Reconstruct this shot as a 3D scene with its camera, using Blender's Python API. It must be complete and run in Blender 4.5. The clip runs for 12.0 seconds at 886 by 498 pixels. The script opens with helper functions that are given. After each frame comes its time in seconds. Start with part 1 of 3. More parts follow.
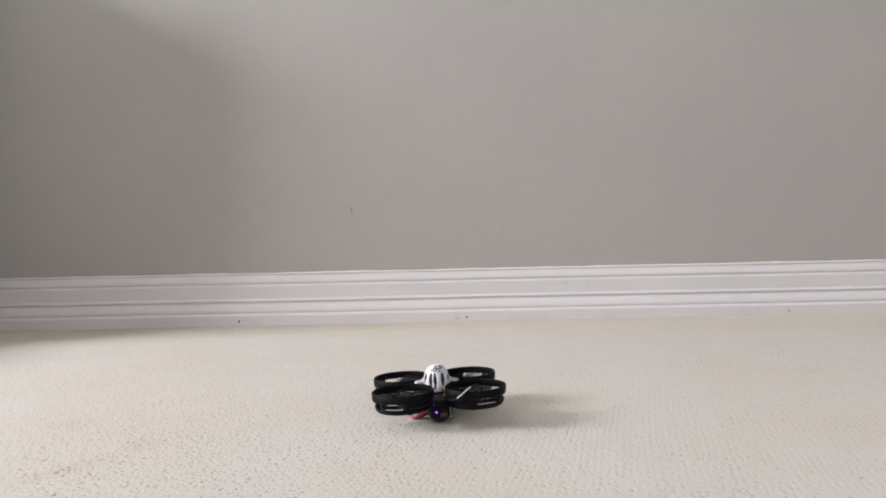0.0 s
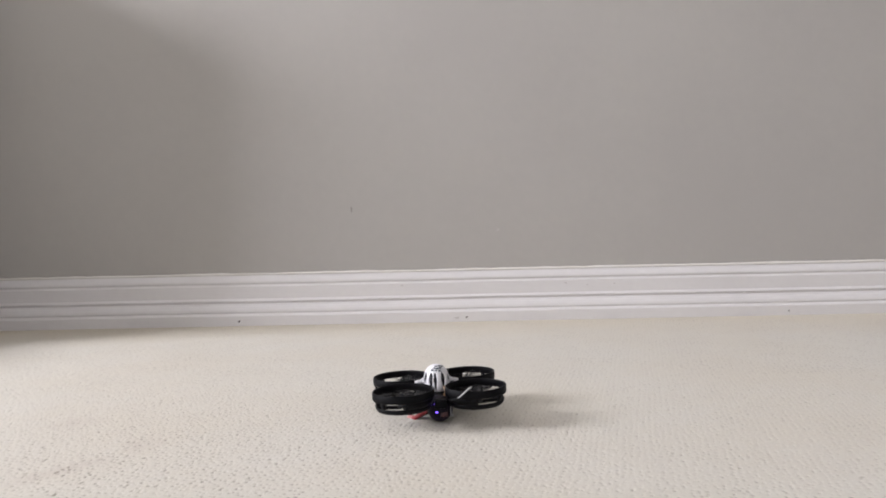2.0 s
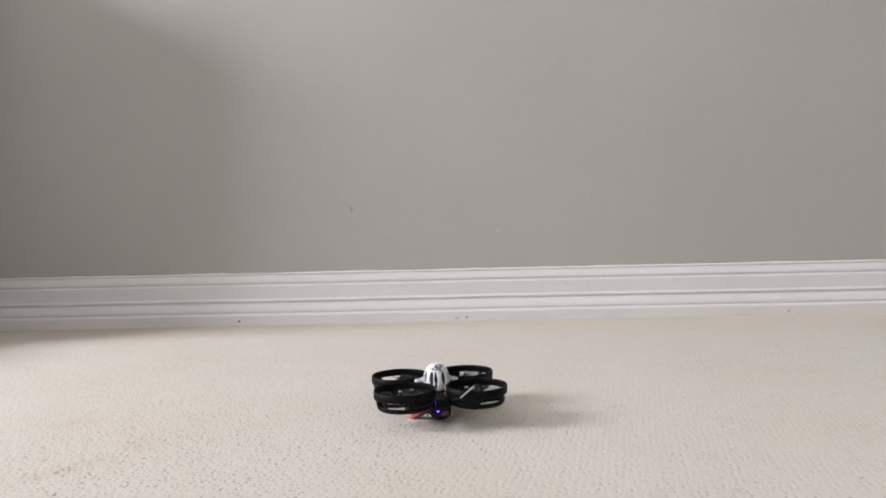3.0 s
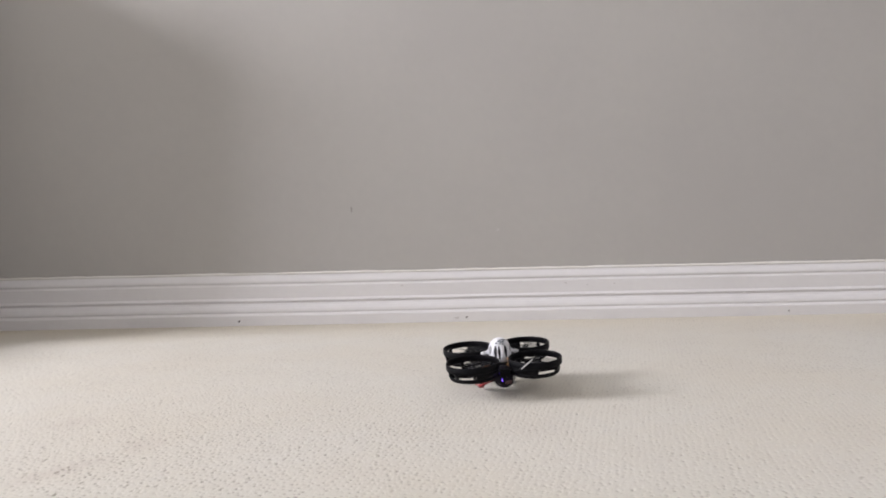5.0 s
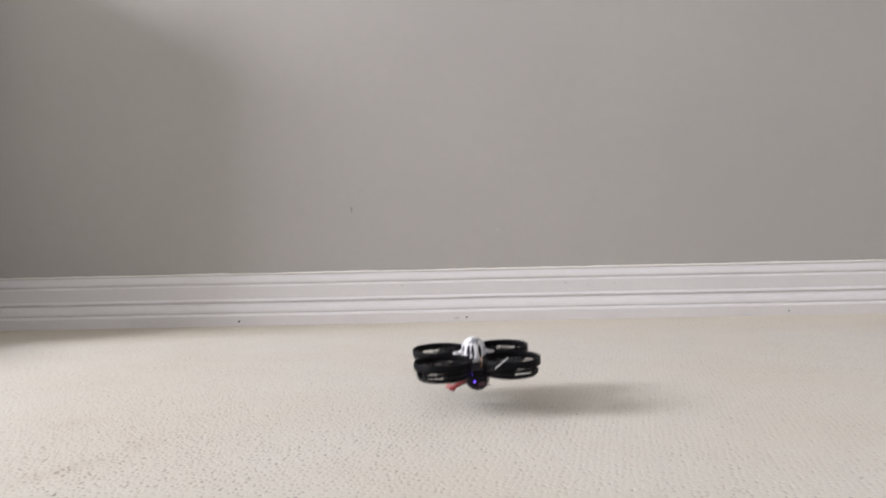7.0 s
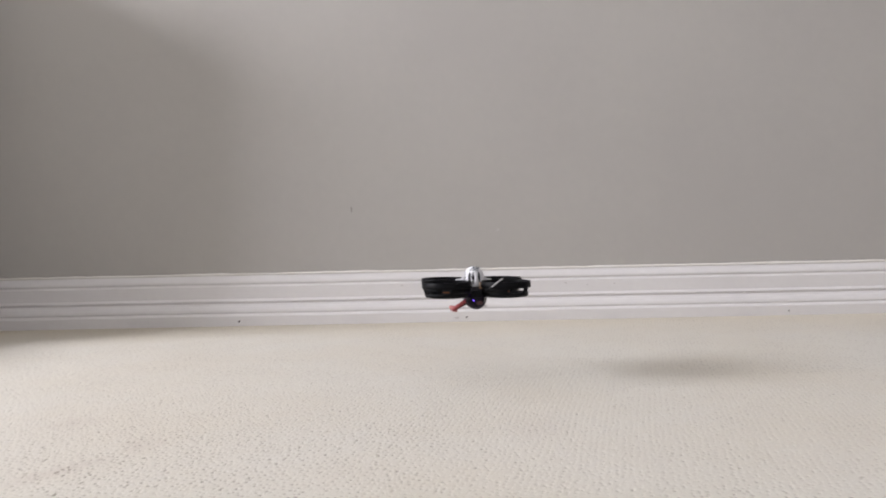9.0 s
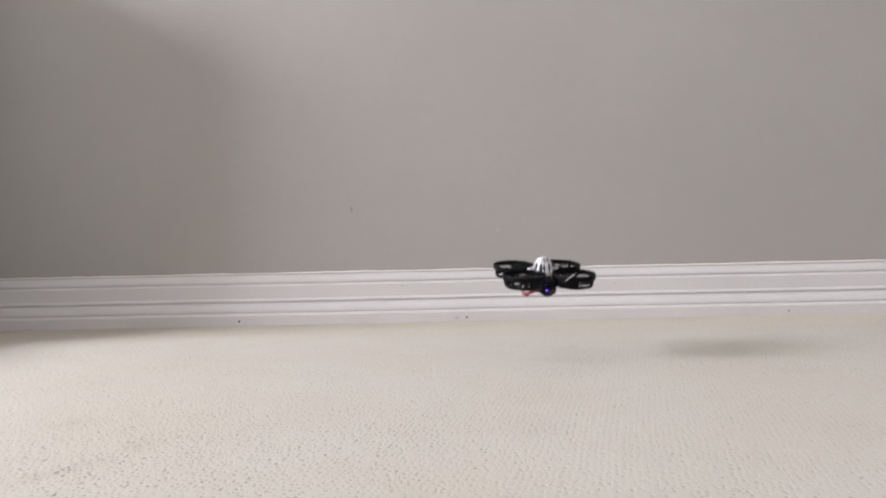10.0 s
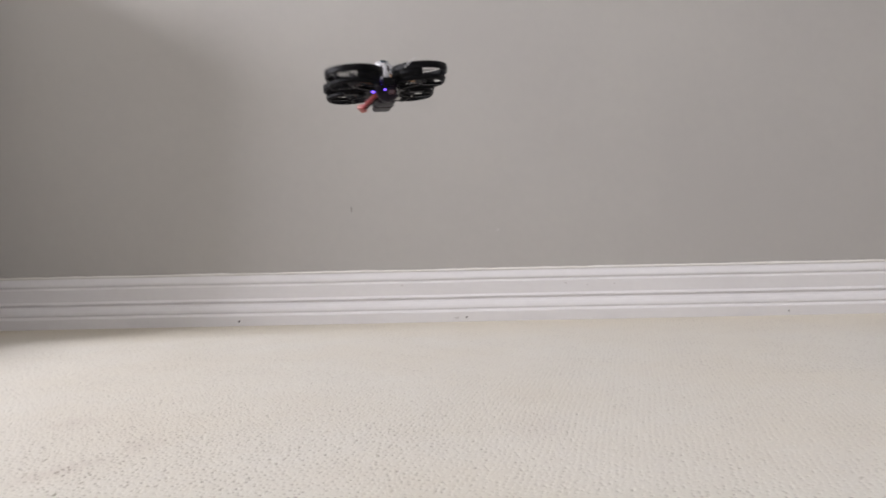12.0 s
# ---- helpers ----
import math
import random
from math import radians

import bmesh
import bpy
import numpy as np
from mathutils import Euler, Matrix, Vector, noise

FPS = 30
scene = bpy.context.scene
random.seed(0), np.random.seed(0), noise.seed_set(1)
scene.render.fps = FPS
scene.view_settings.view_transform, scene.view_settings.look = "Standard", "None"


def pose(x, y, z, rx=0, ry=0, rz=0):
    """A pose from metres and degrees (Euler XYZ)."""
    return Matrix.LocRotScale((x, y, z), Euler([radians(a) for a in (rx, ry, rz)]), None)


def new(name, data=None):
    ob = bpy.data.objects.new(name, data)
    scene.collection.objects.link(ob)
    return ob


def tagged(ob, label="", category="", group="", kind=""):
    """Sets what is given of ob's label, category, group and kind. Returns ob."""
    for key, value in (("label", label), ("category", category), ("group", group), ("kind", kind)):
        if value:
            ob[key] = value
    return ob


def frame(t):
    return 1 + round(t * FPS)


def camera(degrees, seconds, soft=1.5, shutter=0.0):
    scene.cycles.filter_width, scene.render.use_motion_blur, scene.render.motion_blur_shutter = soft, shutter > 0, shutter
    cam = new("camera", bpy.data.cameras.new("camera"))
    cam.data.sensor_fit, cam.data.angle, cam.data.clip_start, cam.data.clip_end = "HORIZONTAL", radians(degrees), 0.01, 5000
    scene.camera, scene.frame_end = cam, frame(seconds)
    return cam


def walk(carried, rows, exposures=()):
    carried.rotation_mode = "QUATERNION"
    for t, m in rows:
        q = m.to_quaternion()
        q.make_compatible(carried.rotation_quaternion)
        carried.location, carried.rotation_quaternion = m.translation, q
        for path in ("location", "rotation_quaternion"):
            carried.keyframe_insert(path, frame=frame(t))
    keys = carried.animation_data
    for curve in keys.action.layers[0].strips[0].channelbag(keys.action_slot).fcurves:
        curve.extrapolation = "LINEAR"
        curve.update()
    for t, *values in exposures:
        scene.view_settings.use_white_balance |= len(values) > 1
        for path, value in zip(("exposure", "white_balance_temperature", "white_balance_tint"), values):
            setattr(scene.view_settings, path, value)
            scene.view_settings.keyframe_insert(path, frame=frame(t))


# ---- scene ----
cam = camera(67, 12.0, soft=1.8, shutter=0.5)
CAMERA_POSE = pose(0, 0, 0.140, 0, 0, 1.0) @ pose(0, 0, 0, 88.5) @ pose(0, 0, 0, 0, 0, -1.29)
walk(cam, [(0.0, CAMERA_POSE), (12.0, CAMERA_POSE)], [(0.0, 0.0), (12.0, 0.0)])

# ---- daylight: an overcast sky, the west window and an added back fill window ----
world = bpy.data.worlds.new("sky")
scene.world = world
world.use_nodes = True
sky = world.node_tree.nodes.new("ShaderNodeTexSky")
sky.sky_type, sky.sun_disc = "NISHITA", False
sky.sun_elevation, sky.sun_rotation = radians(35), radians(60)
world.node_tree.links.new(sky.outputs[0], world.node_tree.nodes["Background"].inputs[0])
world.node_tree.nodes["Background"].inputs[1].default_value = 0.1

WALL_Y = 1.053          # face of the painted wall
BOARD_Y = 1.035         # face of the baseboard's foot
WEST, EAST, SOUTH, HIGH = -2.6, 2.4, -3.0, 2.45
WIN_Y0, WIN_Y1, WIN_Z0, WIN_Z1 = -0.25, 0.65, 0.75, 1.70

window_light = bpy.data.lights.new("window_daylight", "AREA")
window_light.shape, window_light.size, window_light.size_y = "RECTANGLE", WIN_Z1 - WIN_Z0 - 0.1, WIN_Y1 - WIN_Y0 - 0.1
window_light.energy, window_light.color = 103, (1.012, 0.993, 1.06)
# unseen fill window behind the camera, added to brighten the facing wall
BACK_X0, BACK_X1, BACK_Z0, BACK_Z1 = 0.4, 1.8, 0.90, 2.10
back_fill_light = bpy.data.lights.new("added_back_fill", "AREA")
back_fill_light.shape, back_fill_light.size, back_fill_light.size_y = "RECTANGLE", BACK_X1 - BACK_X0 - 0.1, BACK_Z1 - BACK_Z0 - 0.1
back_fill_light.energy, back_fill_light.color = 14, (1.012, 0.993, 1.06)
back_fill_lamp = new("added_back_fill", back_fill_light)
back_fill_lamp.matrix_world = pose((BACK_X0 + BACK_X1) / 2, SOUTH - 0.06, (BACK_Z0 + BACK_Z1) / 2, 90, 0, 0)
lamp = new("window_daylight", window_light)
lamp.matrix_world = pose(WEST - 0.06, (WIN_Y0 + WIN_Y1) / 2, (WIN_Z0 + WIN_Z1) / 2, 0, -90, 0)

# ---- materials ----


def material(name, colour, rough=0.6, metal=0.0, noise_scale=0.0, amount=0.0, fine=0.0, bump=0.0, other=None, glow=None, strength=0.0, gloss=0.5):
    """Principled surface with colour variation at two scales and a fine relief."""
    m = bpy.data.materials.new(name)
    m.use_nodes = True
    n, l = m.node_tree.nodes, m.node_tree.links
    p = n["Principled BSDF"]
    p.inputs["Base Color"].default_value = (*colour, 1)
    p.inputs["Roughness"].default_value, p.inputs["Metallic"].default_value = rough, metal
    p.inputs["Specular IOR Level"].default_value = gloss
    if glow:
        p.inputs["Emission Color"].default_value = (*glow, 1)
        p.inputs["Emission Strength"].default_value = strength
    if noise_scale:
        where = n.new("ShaderNodeTexCoord")
        big, small, mix, ramp = n.new("ShaderNodeTexNoise"), n.new("ShaderNodeTexNoise"), n.new("ShaderNodeMath"), n.new("ShaderNodeMix")
        big.inputs["Scale"].default_value, big.inputs["Detail"].default_value = noise_scale, 4
        small.inputs["Scale"].default_value, small.inputs["Detail"].default_value = noise_scale * 23, 3
        mix.operation = "MULTIPLY_ADD"
        mix.inputs[1].default_value = fine
        ramp.data_type, ramp.clamp_factor = "RGBA", True
        other = other or tuple(c * (1 - amount) for c in colour)
        ramp.inputs["A"].default_value, ramp.inputs["B"].default_value = (*colour, 1), (*other, 1)
        for t in (big, small):
            l.new(where.outputs["Object"], t.inputs["Vector"])
        l.new(small.outputs["Fac"], mix.inputs[0])
        l.new(big.outputs["Fac"], mix.inputs[2])
        shift = n.new("ShaderNodeMapRange")
        shift.inputs["From Min"].default_value, shift.inputs["From Max"].default_value = 0.35 + fine * 0.5, 0.65 + fine * 0.5
        l.new(mix.outputs[0], shift.inputs["Value"])
        l.new(shift.outputs[0], ramp.inputs["Factor"])
        l.new(ramp.outputs["Result"], p.inputs["Base Color"])
        if bump:
            b = n.new("ShaderNodeBump")
            b.inputs["Strength"].default_value, b.inputs["Distance"].default_value = bump, 0.002
            l.new(small.outputs["Fac"], b.inputs["Height"])
            l.new(b.outputs[0], p.inputs["Normal"])
    return m


PAINT_WALL = material("greige_wall_paint", (0.472, 0.458, 0.434), 0.75, noise_scale=3.0, fine=0.35, bump=0.12, other=(0.452, 0.437, 0.417), gloss=0.25)
PAINT_TRIM = material("white_trim_paint", (0.775, 0.762, 0.765), 0.42, noise_scale=5, fine=0.3, bump=0.05, other=(0.735, 0.72, 0.725))
PAINT_CEILING = material("white_ceiling_paint", (0.8, 0.79, 0.77), 0.85, noise_scale=4, fine=0.4, bump=0.15, other=(0.76, 0.75, 0.73))
CAULK = material("yellowed_caulk", (0.76, 0.745, 0.72), 0.6, noise_scale=30, fine=0.3, other=(0.69, 0.665, 0.62))
CARPET_BACK = material("carpet_backing", (0.56, 0.53, 0.48), 0.95, noise_scale=40, fine=0.5, bump=0.5, other=(0.5, 0.47, 0.41), gloss=0.1)
DARK_SPOT = material("rusty_nail", (0.03, 0.028, 0.025), 0.6, noise_scale=900, fine=0.3, other=(0.07, 0.05, 0.04))
SCUFF = material("grey_scuff", (0.27, 0.25, 0.235), 0.8, noise_scale=300, fine=0.3, other=(0.33, 0.31, 0.29))
BOARD_SCUFF = material("scuffed_trim_paint", (0.58, 0.56, 0.56), 0.6, noise_scale=300, fine=0.3, other=(0.66, 0.64, 0.64))
CHIP = material("pale_paint_chip", (0.55, 0.54, 0.52), 0.7, noise_scale=300, fine=0.3, other=(0.45, 0.44, 0.42))
FRAME_BLACK = material("black_nylon", (0.0024, 0.0024, 0.0034), 0.5, noise_scale=160, fine=0.4, bump=0.1, other=(0.0045, 0.0045, 0.006), gloss=0.10)
BOARD_DARK = material("dark_circuit_board", (0.012, 0.014, 0.022), 0.4, noise_scale=400, fine=0.5, other=(0.03, 0.03, 0.045))
CANOPY_WHITE = material("white_canopy_plastic", (0.80, 0.80, 0.83), 0.4, noise_scale=120, fine=0.2, other=(0.74, 0.74, 0.78))
PRINT_DARK = material("dark_teal_print", (0.015, 0.05, 0.085), 0.5, noise_scale=500, fine=0.3, other=(0.01, 0.02, 0.03))
SHADE_FILL = material("dark_shade_filler", (0.012, 0.012, 0.016), 0.6, noise_scale=300, fine=0.3, other=(0.02, 0.02, 0.03))
COPPER = material("copper_winding", (0.42, 0.17, 0.08), 0.35, 0.8, noise_scale=700, fine=0.4, other=(0.25, 0.1, 0.05))
STEEL = material("motor_bell_steel", (0.035, 0.035, 0.04), 0.45, 0.6, noise_scale=500, fine=0.3, other=(0.02, 0.02, 0.025))
RED_LEAD = material("red_silicone_lead", (0.30, 0.025, 0.032), 0.45, noise_scale=400, fine=0.3, other=(0.24, 0.017, 0.022))
BLACK_LEAD = material("black_silicone_lead", (0.008, 0.008, 0.009), 0.6, noise_scale=400, fine=0.3, other=(0.013, 0.013, 0.014), gloss=0.12)
PLUG = material("pale_plug_plastic", (0.34, 0.09, 0.09), 0.5, noise_scale=300, fine=0.3, other=(0.44, 0.19, 0.16))
WRAP = material("dark_battery_wrap", (0.008, 0.006, 0.011), 0.4, noise_scale=250, fine=0.3, other=(0.014, 0.010, 0.018), gloss=0.12)
LABEL_RED = material("dull_red_label", (0.10, 0.028, 0.030), 0.4, noise_scale=350, fine=0.3, other=(0.05, 0.018, 0.022))
TAPE = material("frosted_tape", (0.62, 0.61, 0.60), 0.3, noise_scale=300, fine=0.4, bump=0.4, other=(0.5, 0.5, 0.49))
ANTENNA = material("white_antenna_tube", (0.45, 0.45, 0.46), 0.45, noise_scale=400, fine=0.2, other=(0.58, 0.58, 0.58))
FLEX = material("tan_flex_cable", (0.42, 0.25, 0.13), 0.4, noise_scale=500, fine=0.3, other=(0.3, 0.17, 0.09))
LED_VIOLET = material("violet_led", (0.2, 0.1, 0.6), 0.3, glow=(0.14, 0.06, 1.0), strength=6)
RUBBER = material("pale_rubber_grommet", (0.55, 0.55, 0.55), 0.7, noise_scale=400, fine=0.3, other=(0.45, 0.45, 0.45))


def carpet_material():
    """Cream looped wool: the tufts vary one by one, and broad stretches are yellowed or greyer."""
    m = material("cream_carpet_loops", (0.592, 0.569, 0.51), 0.95, noise_scale=5, fine=0.25, other=(0.578, 0.542, 0.467), gloss=0.08)
    n, l = m.node_tree.nodes, m.node_tree.links
    p = n["Principled BSDF"]
    base = p.inputs["Base Color"].links[0].from_socket
    where, axes, line, edge, tint = (n.new("ShaderNode" + k) for k in ("TexCoord", "SeparateXYZ", "MapRange", "TexNoise", "Mix"))
    edge.inputs["Scale"].default_value = 9
    wander = n.new("ShaderNodeMath")
    wander.operation, wander.inputs[1].default_value = "MULTIPLY_ADD", 0.12
    l.new(where.outputs["Object"], axes.inputs[0])
    l.new(where.outputs["Object"], edge.inputs["Vector"])
    l.new(edge.outputs["Fac"], wander.inputs[0])
    l.new(axes.outputs["Y"], wander.inputs[2])
    line.inputs["From Min"].default_value, line.inputs["From Max"].default_value = 0.92, 1.10
    line.inputs["To Max"].default_value = 0.8
    l.new(wander.outputs[0], line.inputs["Value"])
    tint.data_type = "RGBA"
    tint.inputs["B"].default_value = (0.575, 0.515, 0.405, 1)
    l.new(line.outputs[0], tint.inputs["Factor"])
    l.new(base, tint.inputs["A"])
    base = tint.outputs["Result"]
    # faint old stains, each a soft-edged blot with a ragged outline
    ragged = n.new("ShaderNodeTexNoise")
    ragged.inputs["Scale"].default_value, ragged.inputs["Detail"].default_value = 55, 4
    l.new(where.outputs["Object"], ragged.inputs["Vector"])
    for x, y, wide, long, lean, strength in ((-0.293, 0.505, 0.022, 0.020, 0, 0.45), (-0.243, 0.400, 0.012, 0.034, -35, 0.55), (-0.215, 0.445, 0.016, 0.022, 20, 0.3), (0.055, 0.475, 0.030, 0.040, 0, 0.25)):
        place, far, blot, soft, over = (n.new("ShaderNode" + k) for k in ("Mapping", "VectorMath", "Math", "MapRange", "Mix"))
        place.vector_type = "TEXTURE"
        place.inputs["Location"].default_value, place.inputs["Rotation"].default_value = (x, y, 0), (0, 0, radians(lean))
        place.inputs["Scale"].default_value = (wide, long, 1)
        far.operation, blot.operation = "LENGTH", "ADD"
        l.new(where.outputs["Object"], place.inputs["Vector"])
        l.new(place.outputs[0], far.inputs[0])
        l.new(far.outputs["Value"], blot.inputs[0])
        l.new(ragged.outputs["Fac"], blot.inputs[1])
        soft.inputs["From Min"].default_value, soft.inputs["From Max"].default_value = 1.6, 0.5
        soft.inputs["To Max"].default_value = strength
        l.new(blot.outputs[0], soft.inputs["Value"])
        over.data_type = "RGBA"
        over.inputs["B"].default_value = (0.49, 0.435, 0.385, 1)
        l.new(soft.outputs[0], over.inputs["Factor"])
        l.new(base, over.inputs["A"])
        base = over.outputs["Result"]
    # shade inside the pits, put into the colour: darker with depth
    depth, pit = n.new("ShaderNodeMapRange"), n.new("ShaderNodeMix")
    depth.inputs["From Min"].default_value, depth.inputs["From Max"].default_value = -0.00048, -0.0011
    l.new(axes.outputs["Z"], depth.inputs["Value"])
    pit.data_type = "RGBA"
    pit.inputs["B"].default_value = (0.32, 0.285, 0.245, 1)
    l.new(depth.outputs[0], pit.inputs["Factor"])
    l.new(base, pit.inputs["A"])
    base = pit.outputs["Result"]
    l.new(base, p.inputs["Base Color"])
    fibre, relief = n.new("ShaderNodeTexNoise"), n.new("ShaderNodeBump")
    fibre.inputs["Scale"].default_value, fibre.inputs["Detail"].default_value = 900, 3
    relief.inputs["Strength"].default_value, relief.inputs["Distance"].default_value = 0.35, 0.0008
    l.new(where.outputs["Object"], fibre.inputs["Vector"])
    l.new(fibre.outputs["Fac"], relief.inputs["Height"])
    l.new(relief.outputs[0], p.inputs["Normal"])
    p.inputs["Sheen Weight"].default_value = 0.15
    return m


def blade_material():
    """Thin clear plastic, which a fast turn all but hides."""
    m = bpy.data.materials.new("clear_blade_plastic")
    m.use_nodes = True
    n, l = m.node_tree.nodes, m.node_tree.links
    p = n["Principled BSDF"]
    p.inputs["Base Color"].default_value, p.inputs["Roughness"].default_value = (0.015, 0.015, 0.018, 1), 0.3
    clear, mix = n.new("ShaderNodeBsdfTransparent"), n.new("ShaderNodeMixShader")
    mix.inputs[0].default_value = 0.30
    l.new(clear.outputs[0], mix.inputs[1])
    l.new(p.outputs[0], mix.inputs[2])
    l.new(mix.outputs[0], n["Material Output"].inputs[0])
    return m


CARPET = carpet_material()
BLADE = blade_material()
GLASS = material("window_glass", (1, 1, 1), 0.0)
GLASS.node_tree.nodes["Principled BSDF"].inputs["Transmission Weight"].default_value = 1

# ---- mesh helpers ----


def finish(bm, name, mat, smooth=True):
    bmesh.ops.recalc_face_normals(bm, faces=bm.faces)
    me = bpy.data.meshes.new(name)
    bm.to_mesh(me)
    bm.free()
    for f in me.polygons:
        f.use_smooth = smooth
    me.materials.append(mat)
    return me


def part(name, bm, mat, parent, label="", smooth=False, at=None):
    ob = new(name, finish(bm, name, mat, smooth))
    ob.parent = parent
    if at is not None:
        ob.matrix_basis = at
    return tagged(ob, label)


def structure(name, bm, mat, label, category, smooth=False):
    return tagged(new(name, finish(bm, name, mat, smooth)), label, category, kind="structure")


def add_box(bm, x0, x1, y0, y1, z0, z1, bevel=0.0, segments=2):
    m = Matrix.Translation(((x0 + x1) / 2, (y0 + y1) / 2, (z0 + z1) / 2)) @ Matrix.Diagonal((x1 - x0, y1 - y0, z1 - z0, 1))
    made = bmesh.ops.create_cube(bm, size=1, matrix=m)
    if bevel:
        edges = {e for v in made["verts"] for e in v.link_edges}
        bmesh.ops.bevel(bm, geom=list(edges), offset=bevel, segments=segments, affect="EDGES", profile=0.5)
    return bm


def box(*a, **k):
    return add_box(bmesh.new(), *a, **k)


def add_lathe(bm, profile, steps=48, closed=True, arc=(0, 360), middle=(0, 0)):
    """Turns a closed profile of (radius, z) about an upright axis, all round or along an arc in degrees."""
    whole = abs(arc[1] - arc[0]) >= 360
    count = steps if whole else max(2, int(steps * abs(arc[1] - arc[0]) / 360) + 1)
    rings = []
    for i in range(count):
        a = radians(arc[0] + (arc[1] - arc[0]) * i / (count if whole else count - 1))
        rings.append([bm.verts.new((middle[0] + r * math.cos(a), middle[1] + r * math.sin(a), z)) for r, z in profile])
    n = len(profile)
    for i in range(count if whole else count - 1):
        p, q = rings[i], rings[(i + 1) % count]
        for j in range(n if closed else n - 1):
            k = (j + 1) % n
            bm.faces.new((p[j], q[j], q[k], p[k]))
    if not whole and closed:
        bm.faces.new(rings[0])
        bm.faces.new(rings[-1][::-1])
    return bm


def lathe(*a, **k):
    return add_lathe(bmesh.new(), *a, **k)


def add_tube(bm, points, radius, sides=8):
    """A round lead along a smooth path through the points."""
    pts = [Vector(p) for p in points]
    path = []
    for i in range(len(pts) - 1):
        a, b = pts[max(i - 1, 0)], pts[i]
        c, d = pts[i + 1], pts[min(i + 2, len(pts) - 1)]
        for s in range(6):
            t = s / 6
            path.append(0.5 * (2 * b + (c - a) * t + (2 * a - 5 * b + 4 * c - d) * t * t + (3 * b - a - 3 * c + d) * t ** 3))
    path.append(pts[-1])
    rings = []
    for i, p in enumerate(path):
        way = (path[min(i + 1, len(path) - 1)] - path[max(i - 1, 0)]).normalized()
        side = way.cross(Vector((0.31, 0.2, 0.93))).normalized()
        up = side.cross(way)
        rings.append([bm.verts.new(p + radius * (side * math.cos(2 * math.pi * k / sides) + up * math.sin(2 * math.pi * k / sides))) for k in range(sides)])
    for p, q in zip(rings, rings[1:]):
        for k in range(sides):
            bm.faces.new((p[k], p[(k + 1) % sides], q[(k + 1) % sides], q[k]))
    bm.faces.new(rings[0][::-1])
    bm.faces.new(rings[-1])
    return bm


def tube(*a, **k):
    return add_tube(bmesh.new(), *a, **k)


# ---- the room ----
T = 0.12
structure("floor", box(WEST - T, EAST + T, SOUTH - T, WALL_Y + T, -0.12, -0.0022), CARPET_BACK, "carpet backing on the bedroom floor", "floor")
structure("wall_north", box(WEST, EAST, WALL_Y, WALL_Y + T, -0.12, HIGH), PAINT_WALL, "plain greige painted wall with faint scuffs", "wall")
structure("wall_east", box(EAST, EAST + T, SOUTH, WALL_Y + T, -0.12, HIGH), PAINT_WALL, "plain greige painted wall", "wall")
# the opening is cut only for the added fill window
bm = box(WEST - T, BACK_X0, SOUTH - T, SOUTH, -0.12, HIGH)
add_box(bm, BACK_X1, EAST + T, SOUTH - T, SOUTH, -0.12, HIGH)
add_box(bm, BACK_X0, BACK_X1, SOUTH - T, SOUTH, -0.12, BACK_Z0)
add_box(bm, BACK_X0, BACK_X1, SOUTH - T, SOUTH, BACK_Z1, HIGH)
structure("wall_south", bm, PAINT_WALL, "unseen greige painted wall with a window opening", "wall")
structure("ceiling", box(WEST - T, EAST + T, SOUTH - T, WALL_Y + T, HIGH, HIGH + T), PAINT_CEILING, "plain white ceiling", "ceiling")
bm = box(WEST - T, WEST, SOUTH, WIN_Y0, -0.12, HIGH)
add_box(bm, WEST - T, WEST, WIN_Y1, WALL_Y + T, -0.12, HIGH)
add_box(bm, WEST - T, WEST, WIN_Y0, WIN_Y1, -0.12, WIN_Z0)
add_box(bm, WEST - T, WEST, WIN_Y0, WIN_Y1, WIN_Z1, HIGH)
structure("wall_west", bm, PAINT_WALL, "unseen greige painted wall with a window opening", "wall")
# two unseen blocks, added to cast the shade at the left edge
BLOCKER_X = -0.742
structure("shade_block_tall", box(-0.94, BLOCKER_X, 0.850, WALL_Y - 0.001, -0.0022, 0.60), PAINT_WALL, "unseen greige block added to shade the wall at left", "wall")
structure("shade_block_low", box(-0.94, BLOCKER_X - 0.002, 0.50, 0.849, -0.0022, 0.105, bevel=0.003), PAINT_WALL, "unseen low greige block added to shade the floor at left", "wall")



def window(name, wide, high, at):
    """A white frame with one pane, upright in its opening: its width along x, its foot at z 0, its outer side towards y."""
    w = tagged(new(name), "unseen white framed window letting in soft daylight", "window", kind="structure")
    bm = box(-wide / 2, -wide / 2 + 0.05, 0.05, 0.1, 0, high, bevel=0.004)
    add_box(bm, wide / 2 - 0.05, wide / 2, 0.05, 0.1, 0, high, bevel=0.004)
    add_box(bm, -wide / 2 + 0.05, wide / 2 - 0.05, 0.05, 0.1, 0, 0.05, bevel=0.004)
    add_box(bm, -wide / 2 + 0.05, wide / 2 - 0.05, 0.05, 0.1, high - 0.05, high, bevel=0.004)
    part("window_frame", bm, PAINT_TRIM, w)
    pane = part("pane", box(-wide / 2 + 0.05, wide / 2 - 0.05, 0.074, 0.08, 0.05, high - 0.05), GLASS, w)
    pane.visible_shadow = False
    w.matrix_basis = at


window("window_1", WIN_Y1 - WIN_Y0, WIN_Z1 - WIN_Z0, pose(WEST, (WIN_Y0 + WIN_Y1) / 2, WIN_Z0, 0, 0, 90))
